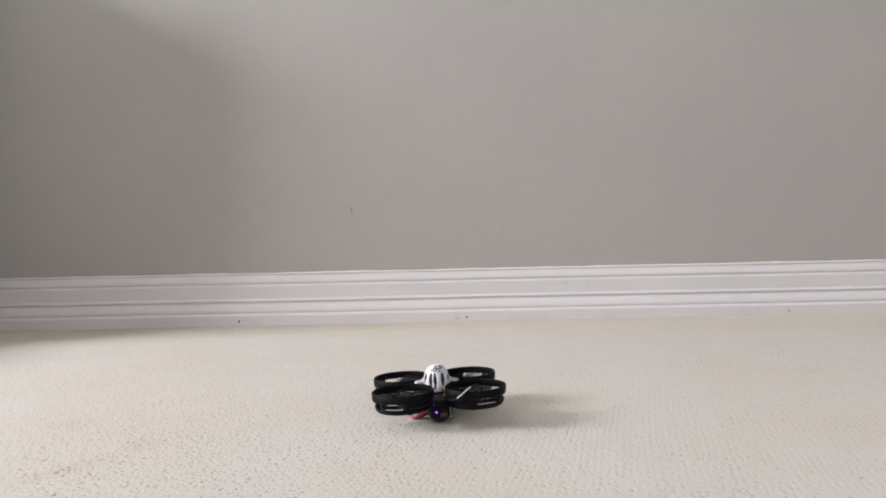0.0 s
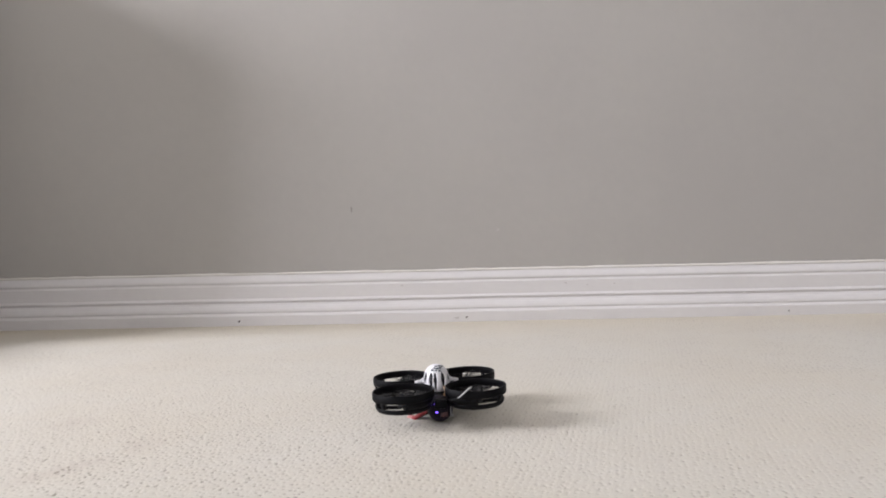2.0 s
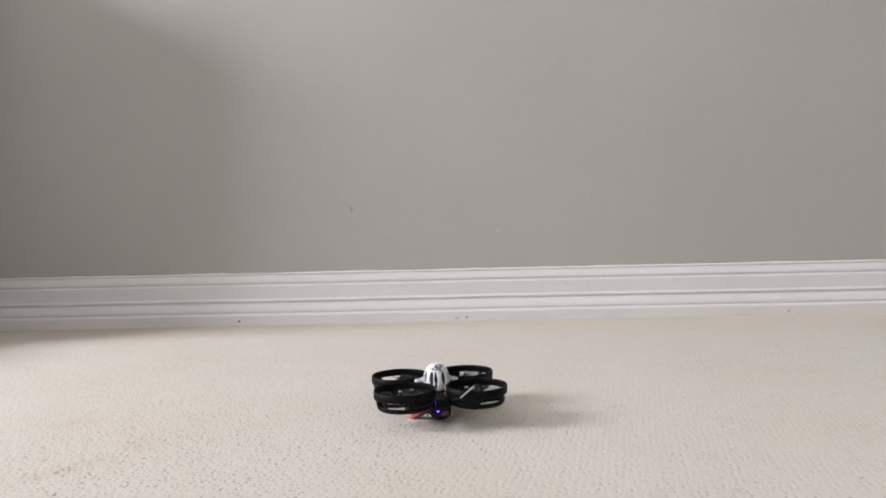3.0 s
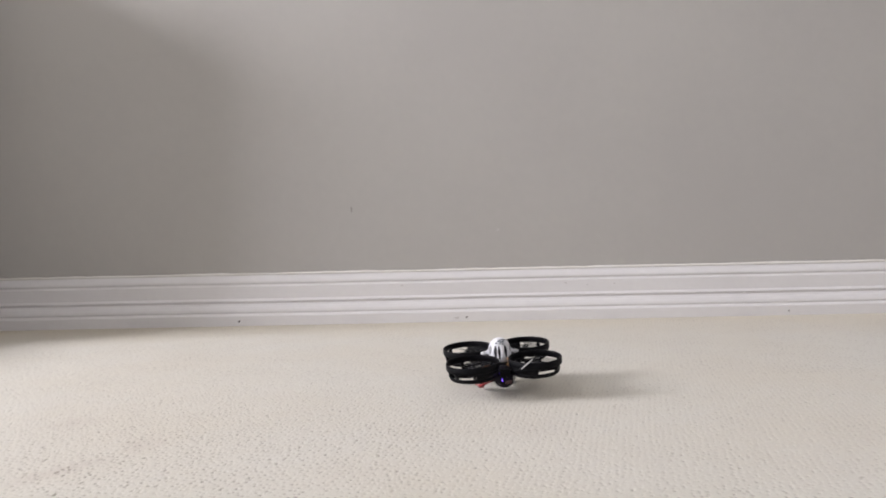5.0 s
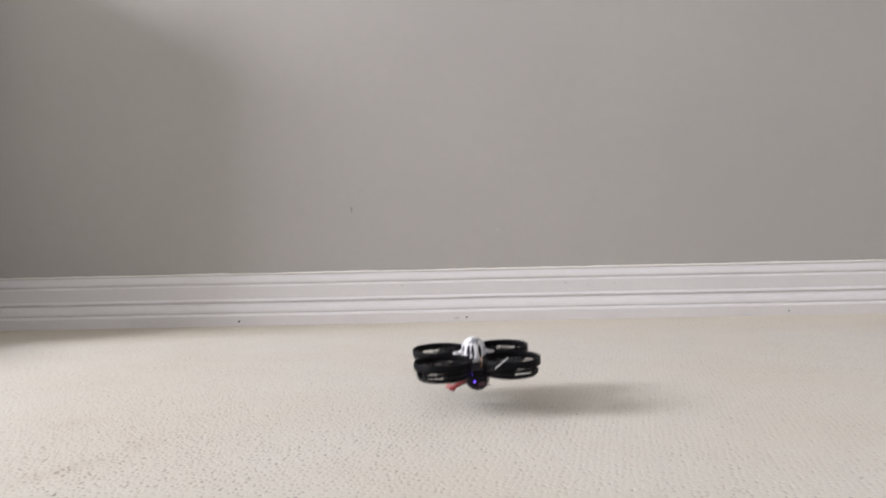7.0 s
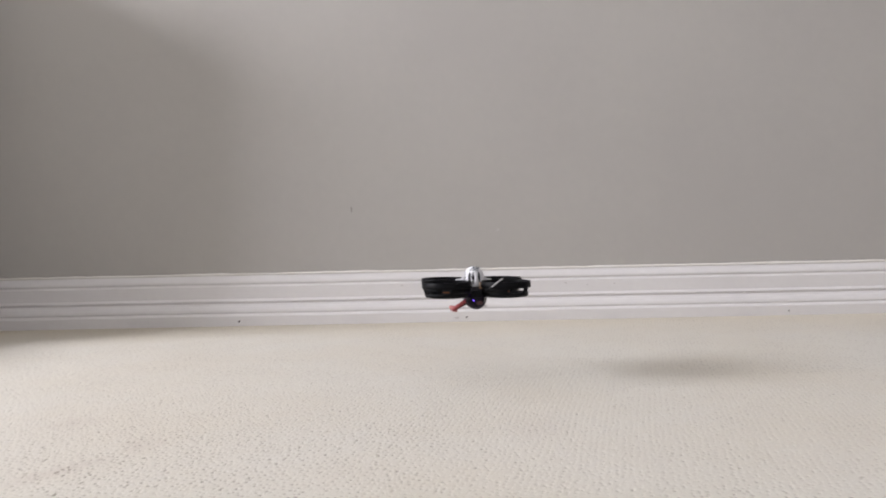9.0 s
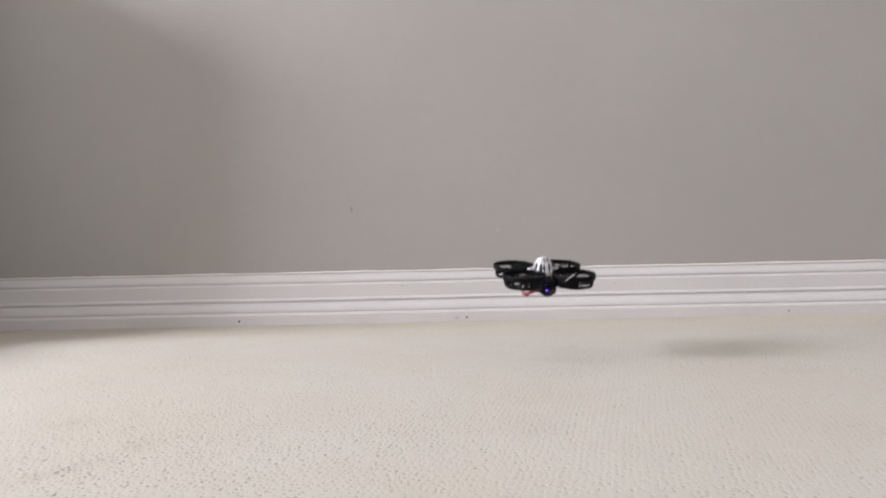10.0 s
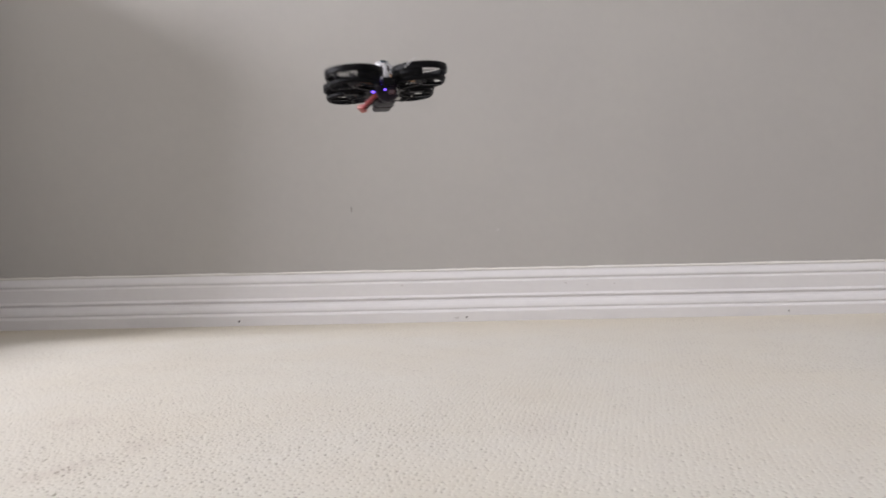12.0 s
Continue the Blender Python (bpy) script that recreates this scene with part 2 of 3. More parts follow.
# this second window only houses the added fill lamp
window("fill_window", BACK_X1 - BACK_X0, BACK_Z1 - BACK_Z0, pose((BACK_X0 + BACK_X1) / 2, SOUTH, BACK_Z0, 0, 0, 180))


def baseboard():
    """Moulded skirting: foot, groove, sloping band, bead, flat, groove and rounded cap (distance from the wall, height)."""
    d = WALL_Y - BOARD_Y
    profile = [(0.0, -0.0045), (d, -0.0045), (d, 0.0148), (d - 0.0003, 0.0154), (d - 0.0019, 0.0173), (d - 0.0030, 0.0178), (d - 0.0034, 0.0183), (d - 0.0035, 0.0192),
               (d - 0.0025, 0.0205), (d - 0.0023, 0.0216), (d - 0.0032, 0.0250), (d - 0.0052, 0.0290), (d - 0.0080, 0.0322), (d - 0.0096, 0.0333), (d - 0.0099, 0.0343),
               (d - 0.0090, 0.0357), (d - 0.0078, 0.0365), (d - 0.0071, 0.0373), (d - 0.0071, 0.0381), (d - 0.0090, 0.0405), (d - 0.0097, 0.0413), (d - 0.0097, 0.0600),
               (d - 0.0099, 0.0605), (d - 0.0115, 0.0624), (d - 0.0121, 0.0628), (d - 0.0123, 0.0634), (d - 0.0120, 0.0643), (d - 0.0108, 0.0655),
               (d - 0.0105, 0.0665), (d - 0.0110, 0.0688), (d - 0.0125, 0.0720), (d - 0.0146, 0.0756), (d - 0.0163, 0.0786), (0.0, 0.0806)]
    bm = bmesh.new()
    steps = 90
    x0, x1 = BLOCKER_X + 0.001, EAST - 0.001
    rows = []
    for i in range(steps + 1):
        x = x0 + (x1 - x0) * i / steps
        wave = 0.0005 * noise.noise((x * 3, 0, 0)) + 0.0003 * noise.noise((x * 11, 5, 0))
        rows.append([bm.verts.new((x, WALL_Y - a, z + (wave if z > 0 else 0))) for a, z in profile])
    for p, q in zip(rows, rows[1:]):
        for j in range(len(profile) - 1):
            bm.faces.new((p[j], q[j], q[j + 1], p[j + 1]))
    bm.faces.new(rows[0])
    bm.faces.new(rows[-1][::-1])
    return structure("baseboard", bm, PAINT_TRIM, "white painted moulded skirting board with grooves", "baseboard")


board = baseboard()


def caulk_line():
    """The uneven, yellowed bead of filler between the cap and the wall."""
    bm = bmesh.new()
    rows = []
    for i in range(260):
        x = -0.740 + i * (1.6 / 259)
        up = max(0.0, 0.0007 + 0.0010 * noise.noise((x * 9, 1, 3)) + 0.0010 * noise.noise((x * 47, 4, 1)))
        out = 0.0034 + 0.0006 * noise.noise((x * 30, 9, 2))
        rows.append([bm.verts.new((x, WALL_Y - a, z)) for a, z in ((out - 0.0004, 0.0774), (out, 0.0785), (out - 0.0006, 0.0795), (0.0014, 0.0802 + up * 0.6), (-0.0004, 0.0809 + up))])
    for p, q in zip(rows, rows[1:]):
        for j in range(4):
            bm.faces.new((p[j], q[j], q[j + 1], p[j + 1]))
    part("caulk_line", bm, CAULK, board, "uneven yellowed filler line", True)


caulk_line()


def fleck(name, parent, x, z, y, width, height, mat, label, seed):
    """A small irregular mark lying just proud of its surface."""
    bm = bmesh.new()
    rim = []
    for k in range(11):
        a = 2 * math.pi * k / 11
        r = 0.5 + 0.45 * noise.noise((math.cos(a) * 1.3 + seed, math.sin(a) * 1.3, seed))
        rim.append((x + width * r * math.cos(a), z + height * r * math.sin(a)))
    front = [bm.verts.new((px, y, pz)) for px, pz in rim]
    back = [bm.verts.new((px, y + 0.0006, pz)) for px, pz in rim]
    bm.faces.new(front)
    for k in range(11):
        bm.faces.new((front[k], back[k], back[(k + 1) % 11], front[(k + 1) % 11]))
    return part(name, bm, mat, parent, label)


for i, (x, z, w) in enumerate(((-0.3387, 0.0066, 0.0028), (0.0159, 0.0062, 0.0024), (0.5114, 0.0062, 0.0020))):
    fleck("nail_head", board, x, z, BOARD_Y - 0.0003, w, w * 1.1, DARK_SPOT, "dark rusty nail head", i + 1)
    fleck("nail_smear", board, x + 0.0016, z + 0.0016, BOARD_Y - 0.0003, w * 0.5, w * 0.8, SCUFF, "grey smear beside the nail", i + 7)
fleck("board_scuff", board, 0.0010, 0.0058, BOARD_Y - 0.0003, 0.0100, 0.0030, BOARD_SCUFF, "faint grey scuff on the paint", 4)
for x, z, w in ((0.172, 0.0560, 0.0045), (0.205, 0.0525, 0.003), (0.247, 0.0535, 0.003), (-0.083, 0.0570, 0.004)):
    fleck("board_scuff", board, x, z, WALL_Y - (WALL_Y - BOARD_Y - 0.0097) - 0.0003, w, w * 0.6, BOARD_SCUFF, "faint grey scuff on the paint", 11 + x * 30)
north = bpy.data.objects["wall_north"]
fleck("scuff", north, -0.161, 0.178, WALL_Y - 0.0003, 0.003, 0.009, SCUFF, "small grey scuff", 3)
fleck("paint_chip", north, 0.0675, 0.1407, WALL_Y - 0.0003, 0.006, 0.003, CHIP, "small pale paint chip", 5)


PIT = 0.00071            # depth of a common pit between the loops


def carpet_pile():
    """The looped pile: a close sheet of wool with a pit between the loops at every knot, some deep, most of them nearly closed."""
    rng = np.random.default_rng(4)
    turn = radians(-15)
    gu, gv = np.meshgrid(np.arange(-1.25, 1.25, 0.0043), np.arange(-0.1, 1.5, 0.0044))
    gu = gu + 0.0010 * np.sin(gv * 23 + np.sin(gu * 7) * 2)
    kx = (gu * np.cos(turn) - gv * np.sin(turn)).ravel() + rng.normal(0, 0.00075, gu.size)
    ky = (gu * np.sin(turn) + gv * np.cos(turn)).ravel() + rng.normal(0, 0.00105, gu.size)
    worn = 0.5 + 0.5 * np.sin(kx * 9 + 2 * np.sin(ky * 7)) * np.sin(ky * 11 + np.sin(kx * 5))
    knot_deep = PIT * np.clip(rng.normal(0.68, 0.26, kx.size), 0.10, 1.4) * (0.75 + 0.4 * worn)
    knot_wide, knot_long = 0.00050 + rng.normal(0, 0.00008, kx.size), 0.00066 + rng.normal(0, 0.00014, kx.size)
    sheets, faces, first = [], [], 0
    # a fine sheet on the open floor, a coarser one along the skirting
    for x0, x1, y0, y1, nx, ny in ((-0.47, 0.47, 0.33, 0.63, 1560, 560), (-0.80, 0.78, 0.63, BOARD_Y - 0.0003, 1300, 350)):
        dx, dy = (x1 - x0) / (nx - 1), (y1 - y0) / (ny - 1)
        height = np.zeros((ny + 12, nx + 12))
        keep = (kx > x0 - 3 * dx) & (kx < x1 + 3 * dx) & (ky > y0 - 3 * dy) & (ky < y1 + 3 * dy)
        px, py, deep = kx[keep], ky[keep], knot_deep[keep]
        wide, long = np.maximum(knot_wide[keep], 0.55 * dx), np.maximum(knot_long[keep], 0.55 * dy)
        ci, cj = np.rint((px - x0) / dx).astype(int), np.rint((py - y0) / dy).astype(int)
        for a in range(-3, 4):
            for c in range(-3, 4):
                ex, ey = x0 + (ci + a) * dx - px, y0 + (cj + c) * dy - py
                np.subtract.at(height, (cj + c + 6, ci + a + 6), deep * np.exp(-0.5 * ((ex / wide) ** 2 + (ey / long) ** 2)))
        height = height[6:-6, 6:-6]
        xs, ys = np.meshgrid(x0 + np.arange(nx) * dx, y0 + np.arange(ny) * dy)
        height += 0.00005 * np.sin(xs * 41 + 3 * np.sin(ys * 17)) * np.sin(ys * 53 + 2 * np.sin(xs * 13)) - 0.0004
        height += rng.normal(0, 0.000025, height.shape)
        sheets.append(np.stack([xs, ys, np.maximum(height, -0.0021)], 2).reshape(-1, 3))
        a = first + (np.arange(ny - 1)[:, None] * nx + np.arange(nx - 1)[None]).ravel()
        faces.append(np.stack([a, a + 1, a + nx + 1, a + nx], 1).astype(np.int32))
        first += nx * ny
    co, faces = np.concatenate(sheets), np.concatenate(faces)
    me = bpy.data.meshes.new("carpet_pile")
    me.vertices.add(len(co))
    me.vertices.foreach_set("co", co.ravel())
    me.loops.add(faces.size)
    me.loops.foreach_set("vertex_index", faces.ravel())
    me.polygons.add(len(faces))
    me.polygons.foreach_set("loop_start", np.arange(0, faces.size, 4, dtype=np.int32))
    me.polygons.foreach_set("use_smooth", np.ones(len(faces), dtype=bool))
    me.update(calc_edges=True)
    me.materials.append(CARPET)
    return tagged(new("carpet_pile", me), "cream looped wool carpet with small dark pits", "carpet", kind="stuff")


carpet_pile()


def carpet_beyond():
    """The same carpet away from the filmed stretch, close-cropped."""
    bm = box(WEST, EAST, SOUTH, 0.328, -0.0021, -0.00068)
    add_box(bm, WEST, -0.473, 0.3285, 0.628, -0.0021, -0.00068)
    add_box(bm, 0.473, EAST, 0.3285, 0.628, -0.0021, -0.00068)
    add_box(bm, WEST, -0.803, 0.6285, WALL_Y - 0.001, -0.0021, -0.00068)
    add_box(bm, 0.783, EAST, 0.6285, BOARD_Y - 0.0005, -0.0021, -0.00068)
    return structure("carpet", bm, CARPET, "cream looped wool carpet", "carpet")


carpet_beyond()

# ---- the small ducted quadcopter ----
SPAN = 0.0265           # from the middle to a rotor, sideways and lengthways
CORNERS = ((-1, -1), (1, -1), (-1, 1), (1, 1))


def duct(parent, sx, sy):
    """One guard ring: an upright band on a tapered lower wall with openings, and a foot ring."""
    out = math.degrees(math.atan2(sy, sx))
    bm = lathe([(0.0215, 0.0097), (0.0224, 0.0094), (0.0226, 0.0106), (0.0226, 0.0147), (0.0222, 0.0151), (0.0217, 0.0151), (0.0214, 0.0146)], 56)
    ring = part("duct", bm, FRAME_BLACK, parent, smooth=True, at=pose(sx * SPAN, sy * SPAN, 0))
    part("foot_ring", lathe([(0.0182, 0.0020), (0.0188, 0.0012), (0.0200, 0.0024), (0.0208, 0.0050), (0.0198, 0.0050)], 48), FRAME_BLACK, ring, smooth=True)
    wall = [(0.0197, 0.0047), (0.0207, 0.0047), (0.0224, 0.0097), (0.0215, 0.0099)]
    gaps = [(-162, -118), (-110, -66), (-57, -5), (5, 48), (122, 170)]
    edges = [-180] + [e for g in gaps for e in g] + [180]
    side = sx * sy
    for a, b in zip(edges[::2], edges[1::2]):
        part("duct_wall", lathe(wall, 64, arc=(out + side * a, out + side * b)), FRAME_BLACK, ring, smooth=True)
    for k in range(3):
        a = radians(out + 60 + 120 * k)
        bm = bmesh.new()
        bmesh.ops.create_cube(bm, size=1, matrix=Matrix.Rotation(a, 4, "Z") @ Matrix.Translation((0.0105, 0, 0.0022)) @ Matrix.Diagonal((0.0175, 0.0026, 0.0022, 1)))
        part("arm", bm, FRAME_BLACK, ring)
    return ring


def motor(parent, sx, sy):
    bm = lathe([(0.0001, 0.0002), (0.0044, 0.0002), (0.0046, 0.0012), (0.0040, 0.0024), (0.0001, 0.0024)], 24, closed=False)
    m = part("motor", bm, STEEL, parent, smooth=True, at=pose(sx * SPAN, sy * SPAN, 0.0024))
    part("winding", lathe([(0.0001, 0.0024), (0.0038, 0.0025), (0.0039, 0.0038), (0.0001, 0.0039)], 24, closed=False), COPPER, m, "copper winding", True)
    part("bell", lathe([(0.0001, 0.0038), (0.0042, 0.0038), (0.0044, 0.0046), (0.0043, 0.0072), (0.0034, 0.0080), (0.0010, 0.0082), (0.0010, 0.0098), (0.0001, 0.0099)], 24, closed=False), STEEL, m, smooth=True)
    return m


def propeller(parent, sx, sy):
    """Four narrow, twisted blades on a hub."""
    bm = lathe([(0.0011, 0.0), (0.0026, 0.0), (0.0027, 0.0016), (0.0016, 0.0024), (0.0011, 0.0024)], 20)
    for k in range(4):
        turn = Matrix.Rotation(math.pi / 2 * k, 4, "Z")
        rows = []
        for i in range(8):
            s = i / 7
            r, half, twist = 0.0022 + 0.0176 * s, 0.0014 + 0.0022 * math.sin(math.pi * min(1, 0.25 + s * 0.62)) * (1 - 0.35 * s), radians(32 - 20 * s)
            row = []
            for edge, lift in ((-1, 0.00015), (1, 0.00015), (1, -0.00015), (-1, -0.00015)):
                row.append(bm.verts.new(turn @ Vector((r, edge * half * math.cos(twist), 0.0012 + edge * half * math.sin(twist) + lift))))
            rows.append(row)
        for p, q in zip(rows, rows[1:]):
            for j in range(4):
                bm.faces.new((p[j], q[j], q[(j + 1) % 4], p[(j + 1) % 4]))
        bm.faces.new(rows[0])
        bm.faces.new(rows[-1][::-1])
    return part("propeller", bm, BLADE, parent, "clear plastic propeller, spinning", True, pose(sx * SPAN, sy * SPAN, 0.0108))


def canopy(parent):
    """The pierced egg-shaped hood with its two screw tabs and a pointed nose."""
    bm = bmesh.new()
    nu, nv = 112, 48
    grid = []
    for j in range(nv + 1):
        v = math.pi * 0.64 * j / nv
        row = []
        for i in range(nu):
            u = 2 * math.pi * i / nu
            wide = 1.0 + 0.10 * max(0, v - 1.5)
            nose = 1 + 0.30 * max(0, -math.sin(u)) ** 3 * max(0, v - 1.1)
            full = math.sin(v) ** 0.86
            row.append(bm.verts.new((0.0100 * wide * full * math.cos(u), 0.0125 * nose * full * math.sin(u), 0.0150 + 0.0123 * math.cos(v) * (1 if v < 1.571 else 1.15))))
        grid.append(row)
    holes = ((-121, 78, 10, 26), (-101, 79, 7, 28), (-63, 76, 10, 26), (-22, 76, 12, 16), (-158, 74, 13, 20), (28, 75, 18, 20), (152, 75, 18, 20), (90, 70, 26, 22))
    for j in range(nv):
        for i in range(nu):
            u, v = (i + 0.5) * 360 / nu - 180 + 180, 115 * (j + 0.5) / nv
            u = (u + 180) % 360 - 180
            if any(((((u - hu + 180) % 360) - 180) / du) ** 2 + ((v - hv) / dv) ** 2 < 1 for hu, hv, du, dv in holes):
                continue
            bm.faces.new((grid[j][i], grid[j + 1][i], grid[j + 1][(i + 1) % nu], grid[j][(i + 1) % nu]))
    bmesh.ops.remove_doubles(bm, verts=bm.verts, dist=1e-6)
    loose = [v for v in bm.verts if not v.link_faces]
    bmesh.ops.delete(bm, geom=loose, context="VERTS")
    bmesh.ops.recalc_face_normals(bm, faces=bm.faces)
    bmesh.ops.solidify(bm, geom=list(bm.faces), thickness=0.0007)
    hood = part("canopy", bm, CANOPY_WHITE, parent, "white egg-shaped canopy pierced with dark openings", True)
    for s in (-1, 1):
        bm = lathe([(0.0012, 0.0), (0.0030, 0.0), (0.0031, 0.0012), (0.0012, 0.0013)], 20, middle=(s * 0.0138, 0.001))
        add_box(bm, min(s * 0.0085, s * 0.0118), max(s * 0.0085, s * 0.0118), -0.0016, 0.0036, 0.0, 0.0012, bevel=0.0004)
        part("mounting_tab", bm, CANOPY_WHITE, hood, smooth=False, at=pose(0, 0, 0.0138))
        part("grommet", lathe([(0.0001, -0.0022), (0.0020, -0.0022), (0.0022, 0.0015), (0.0010, 0.0021), (0.0001, 0.0021)], 16, closed=False, middle=(s * 0.0138, 0.001)), RUBBER, hood, "pale rubber grommet", True, pose(0, 0, 0.0138))
        bm = bmesh.new()
        rim = [bm.verts.new((s * x, y, z)) for x, y, z in ((0.0096, -0.0050, 0.0150), (0.0136, -0.0012, 0.0149), (0.0136, 0.0032, 0.0149), (0.0096, 0.0060, 0.0150), (0.0093, 0.0005, 0.0182))]
        for tri in ((0, 1, 4), (1, 2, 4), (2, 3, 4)):
            bm.faces.new([rim[k] for k in tri])
        bmesh.ops.solidify(bm, geom=list(bm.faces), thickness=0.0006)
        part("skirt", bm, CANOPY_WHITE, hood)
    # dark filler, added so the openings look into a shaded interior
    inner = lathe([(0.0001, 0.004), (0.0078, 0.004), (0.0082, 0.013), (0.0070, 0.021), (0.0040, 0.0260), (0.0001, 0.0270)], 28, closed=False)
    part("shade_filler", inner, SHADE_FILL, hood, "added dark filler for the shaded interior behind the openings", True)
    for k, (u, v, w, h) in enumerate(((-118, 42, 0.0010, 0.0006), (-104, 33, 0.0008, 0.0006), (-86, 36, 0.0011, 0.0005), (-66, 34, 0.0009, 0.0006), (-95, 24, 0.0010, 0.0005), (-40, 28, 0.0009, 0.0006), (-76, 46, 0.0008, 0.0006), (-96, 44, 0.0007, 0.0005), (-60, 22, 0.0009, 0.0005))):
        a, b = radians(u), radians(v)
        full = math.sin(b) ** 0.86
        p = Vector((0.0100 * full * math.cos(a), 0.0125 * full * math.sin(a), 0.0150 + 0.0123 * math.cos(b)))
        out = Vector((p.x / 0.0097 ** 2, p.y / 0.0125 ** 2, (p.z - 0.015) / 0.0123 ** 2)).normalized()
        bm = bmesh.new()
        bmesh.ops.create_icosphere(bm, subdivisions=2, radius=1, matrix=Matrix.Translation(p + out * 0.0004) @ out.to_track_quat("Z", "Y").to_matrix().to_4x4() @ Matrix.Diagonal((w * 1.25, h * 1.25, 0.00045, 1)))
        part("printed_spot", bm, PRINT_DARK, hood, "dark teal printed spot", True)
    return hood


def quadcopter():
    drone = tagged(new("ducted_drone"), "small black ducted quadcopter with a white pierced canopy", "drone")
    bm = box(-0.014, 0.014, -0.017, 0.017, 0.0004, 0.0036, bevel=0.0009)
    for sx, sy in CORNERS:
        bmesh.ops.create_cube(bm, size=1, matrix=Matrix.Rotation(math.atan2(sy, sx), 4, "Z") @ Matrix.Translation((0.013, 0, 0.0022)) @ Matrix.Diagonal((0.010, 0.014, 0.0034, 1)))
    part("centre_frame", bm, FRAME_BLACK, drone)
    for s in (-1, 1):
        part("side_bridge", box(s * 0.0275 - 0.006, s * 0.0275 + 0.006, -0.0036, 0.0036, 0.0006, 0.0060, bevel=0.0008), FRAME_BLACK, drone)
        part("end_bridge", box(-0.0045, 0.0045, s * 0.0285 - 0.005, s * 0.0285 + 0.005, 0.0006, 0.0072, bevel=0.0012), FRAME_BLACK, drone)
    for sx, sy in CORNERS:
        duct(drone, sx, sy)
        motor(drone, sx, sy)
        wire = tube([(sx * (SPAN - 0.004), sy * SPAN, 0.0036), (sx * 0.019, sy * 0.021, 0.0062), (sx * 0.013, sy * 0.015, 0.0068), (sx * 0.009, sy * 0.011, 0.0066)], 0.0009)
        part("motor_wire", wire, COPPER if sx < 0 else FLEX, drone, "thin motor wire", True)
    part("flight_controller", box(-0.0125, 0.0125, -0.0125, 0.0125, 0.0056, 0.0072, bevel=0.0003), BOARD_DARK, drone, "dark circuit board")
    part("radio_board", box(-0.0090, 0.0090, -0.0100, 0.0090, 0.0086, 0.0100, bevel=0.0003), BOARD_DARK, drone, "dark circuit board")
    canopy(drone)
    # nose pod with its small camera, lights and flex cable
    bm = bmesh.new()
    bmesh.ops.create_uvsphere(bm, u_segments=28, v_segments=18, radius=1, matrix=Matrix.Translation((0, -0.0215, -0.0012)) @ Matrix.Diagonal((0.0096, 0.0092, 0.0098, 1)))
    pod = part("nose_pod", bm, WRAP, drone, "dark glossy rounded nose pod", True)
    part("nose_label", box(-0.0004, 0.0050, -0.0306, -0.0270, -0.0058, -0.0026, bevel=0.0004), LABEL_RED, pod, "dull red printed label")
    # pale strip of tape that makes the white glint at the pod's right
    part("nose_tape", box(0.0070, 0.0077, -0.0284, -0.0250, -0.0058, 0.0004, bevel=0.0003), TAPE, pod, "pale tape strip making the pod's white glint")
    for x, y, z, w in ((-0.0040, -0.0288, 0.0034, 0.0010), (0.0012, -0.0306, 0.0014, 0.0006), (-0.0030, -0.0304, -0.0022, 0.0010)):
        part("light", box(x - w * 0.6, x + w * 0.6, y - 0.0006, y + 0.001, z - w * 0.45, z + w * 0.45, bevel=0.0003), LED_VIOLET, pod, "violet light, lit")
    for x in (-0.0105, -0.0035):
        part("light", box(x - 0.0010, x + 0.0010, -0.0135, -0.0115, -0.0006, 0.0003, bevel=0.0002), LED_VIOLET, drone, "violet light, lit")
    part("flex_cable", tube([(0.0046, -0.0136, 0.0128), (0.0052, -0.0172, 0.0090), (0.0036, -0.0205, 0.0080), (0.0040, -0.0230, 0.0070)], 0.0008), FLEX, drone, "tan flex cable", True)
    part("antenna", tube([(0.0112, -0.0470, 0.0108), (0.0160, -0.0475, 0.0146), (0.0211, -0.0475, 0.0184)], 0.00048), ANTENNA, drone, "white antenna tube", True)
    part("antenna_stub", tube([(0.0050, -0.0300, 0.0060), (0.0080, -0.0420, 0.0085), (0.0112, -0.0470, 0.0108)], 0.0007), BLACK_LEAD, drone, "thin black antenna stub", True)
    # battery slung below, its lead and plug
    pack = part("battery", box(-0.0082, 0.0082, -0.0150, 0.0330, -0.0095, -0.0004, bevel=0.0030, segments=3), WRAP, drone, "dark wrapped battery", True)
    part("battery_label", box(-0.0055, 0.0060, -0.0153, -0.0149, -0.0075, -0.0030), LABEL_RED, pack, "dull red printed label")
    part("strap", box(-0.0087, 0.0087, 0.0060, 0.0130, -0.0099, 0.0, bevel=0.0030, segments=3), BLACK_LEAD, pack, "black rubber strap")
    bm = bmesh.new()
    rows = []
    for i in range(9):
        x = 0.0030 + 0.0009 * i
        rows.append([bm.verts.new((x, -0.0170 - 0.006 * j / 4, -0.0085 + 0.0016 * noise.noise((x * 600, j * 0.7, 2)) + 0.0011 * j / 4 + h)) for j in range(5) for h in (0,)])
    for p, q in zip(rows, rows[1:]):
        for j in range(4):
            bm.faces.new((p[j], q[j], q[j + 1], p[j + 1]))
    bmesh.ops.recalc_face_normals(bm, faces=bm.faces)
    bmesh.ops.solidify(bm, geom=list(bm.faces), thickness=0.0003)
    part("tape_end", bm, TAPE, pack, "crumpled frosted tape", True)
    part("red_lead", tube([(-0.0050, -0.0145, -0.0030), (-0.0090, -0.0165, -0.0034), (-0.0140, -0.0130, -0.0072), (-0.0205, -0.0080, -0.0122)], 0.0018), RED_LEAD, pack, "red battery lead", True)
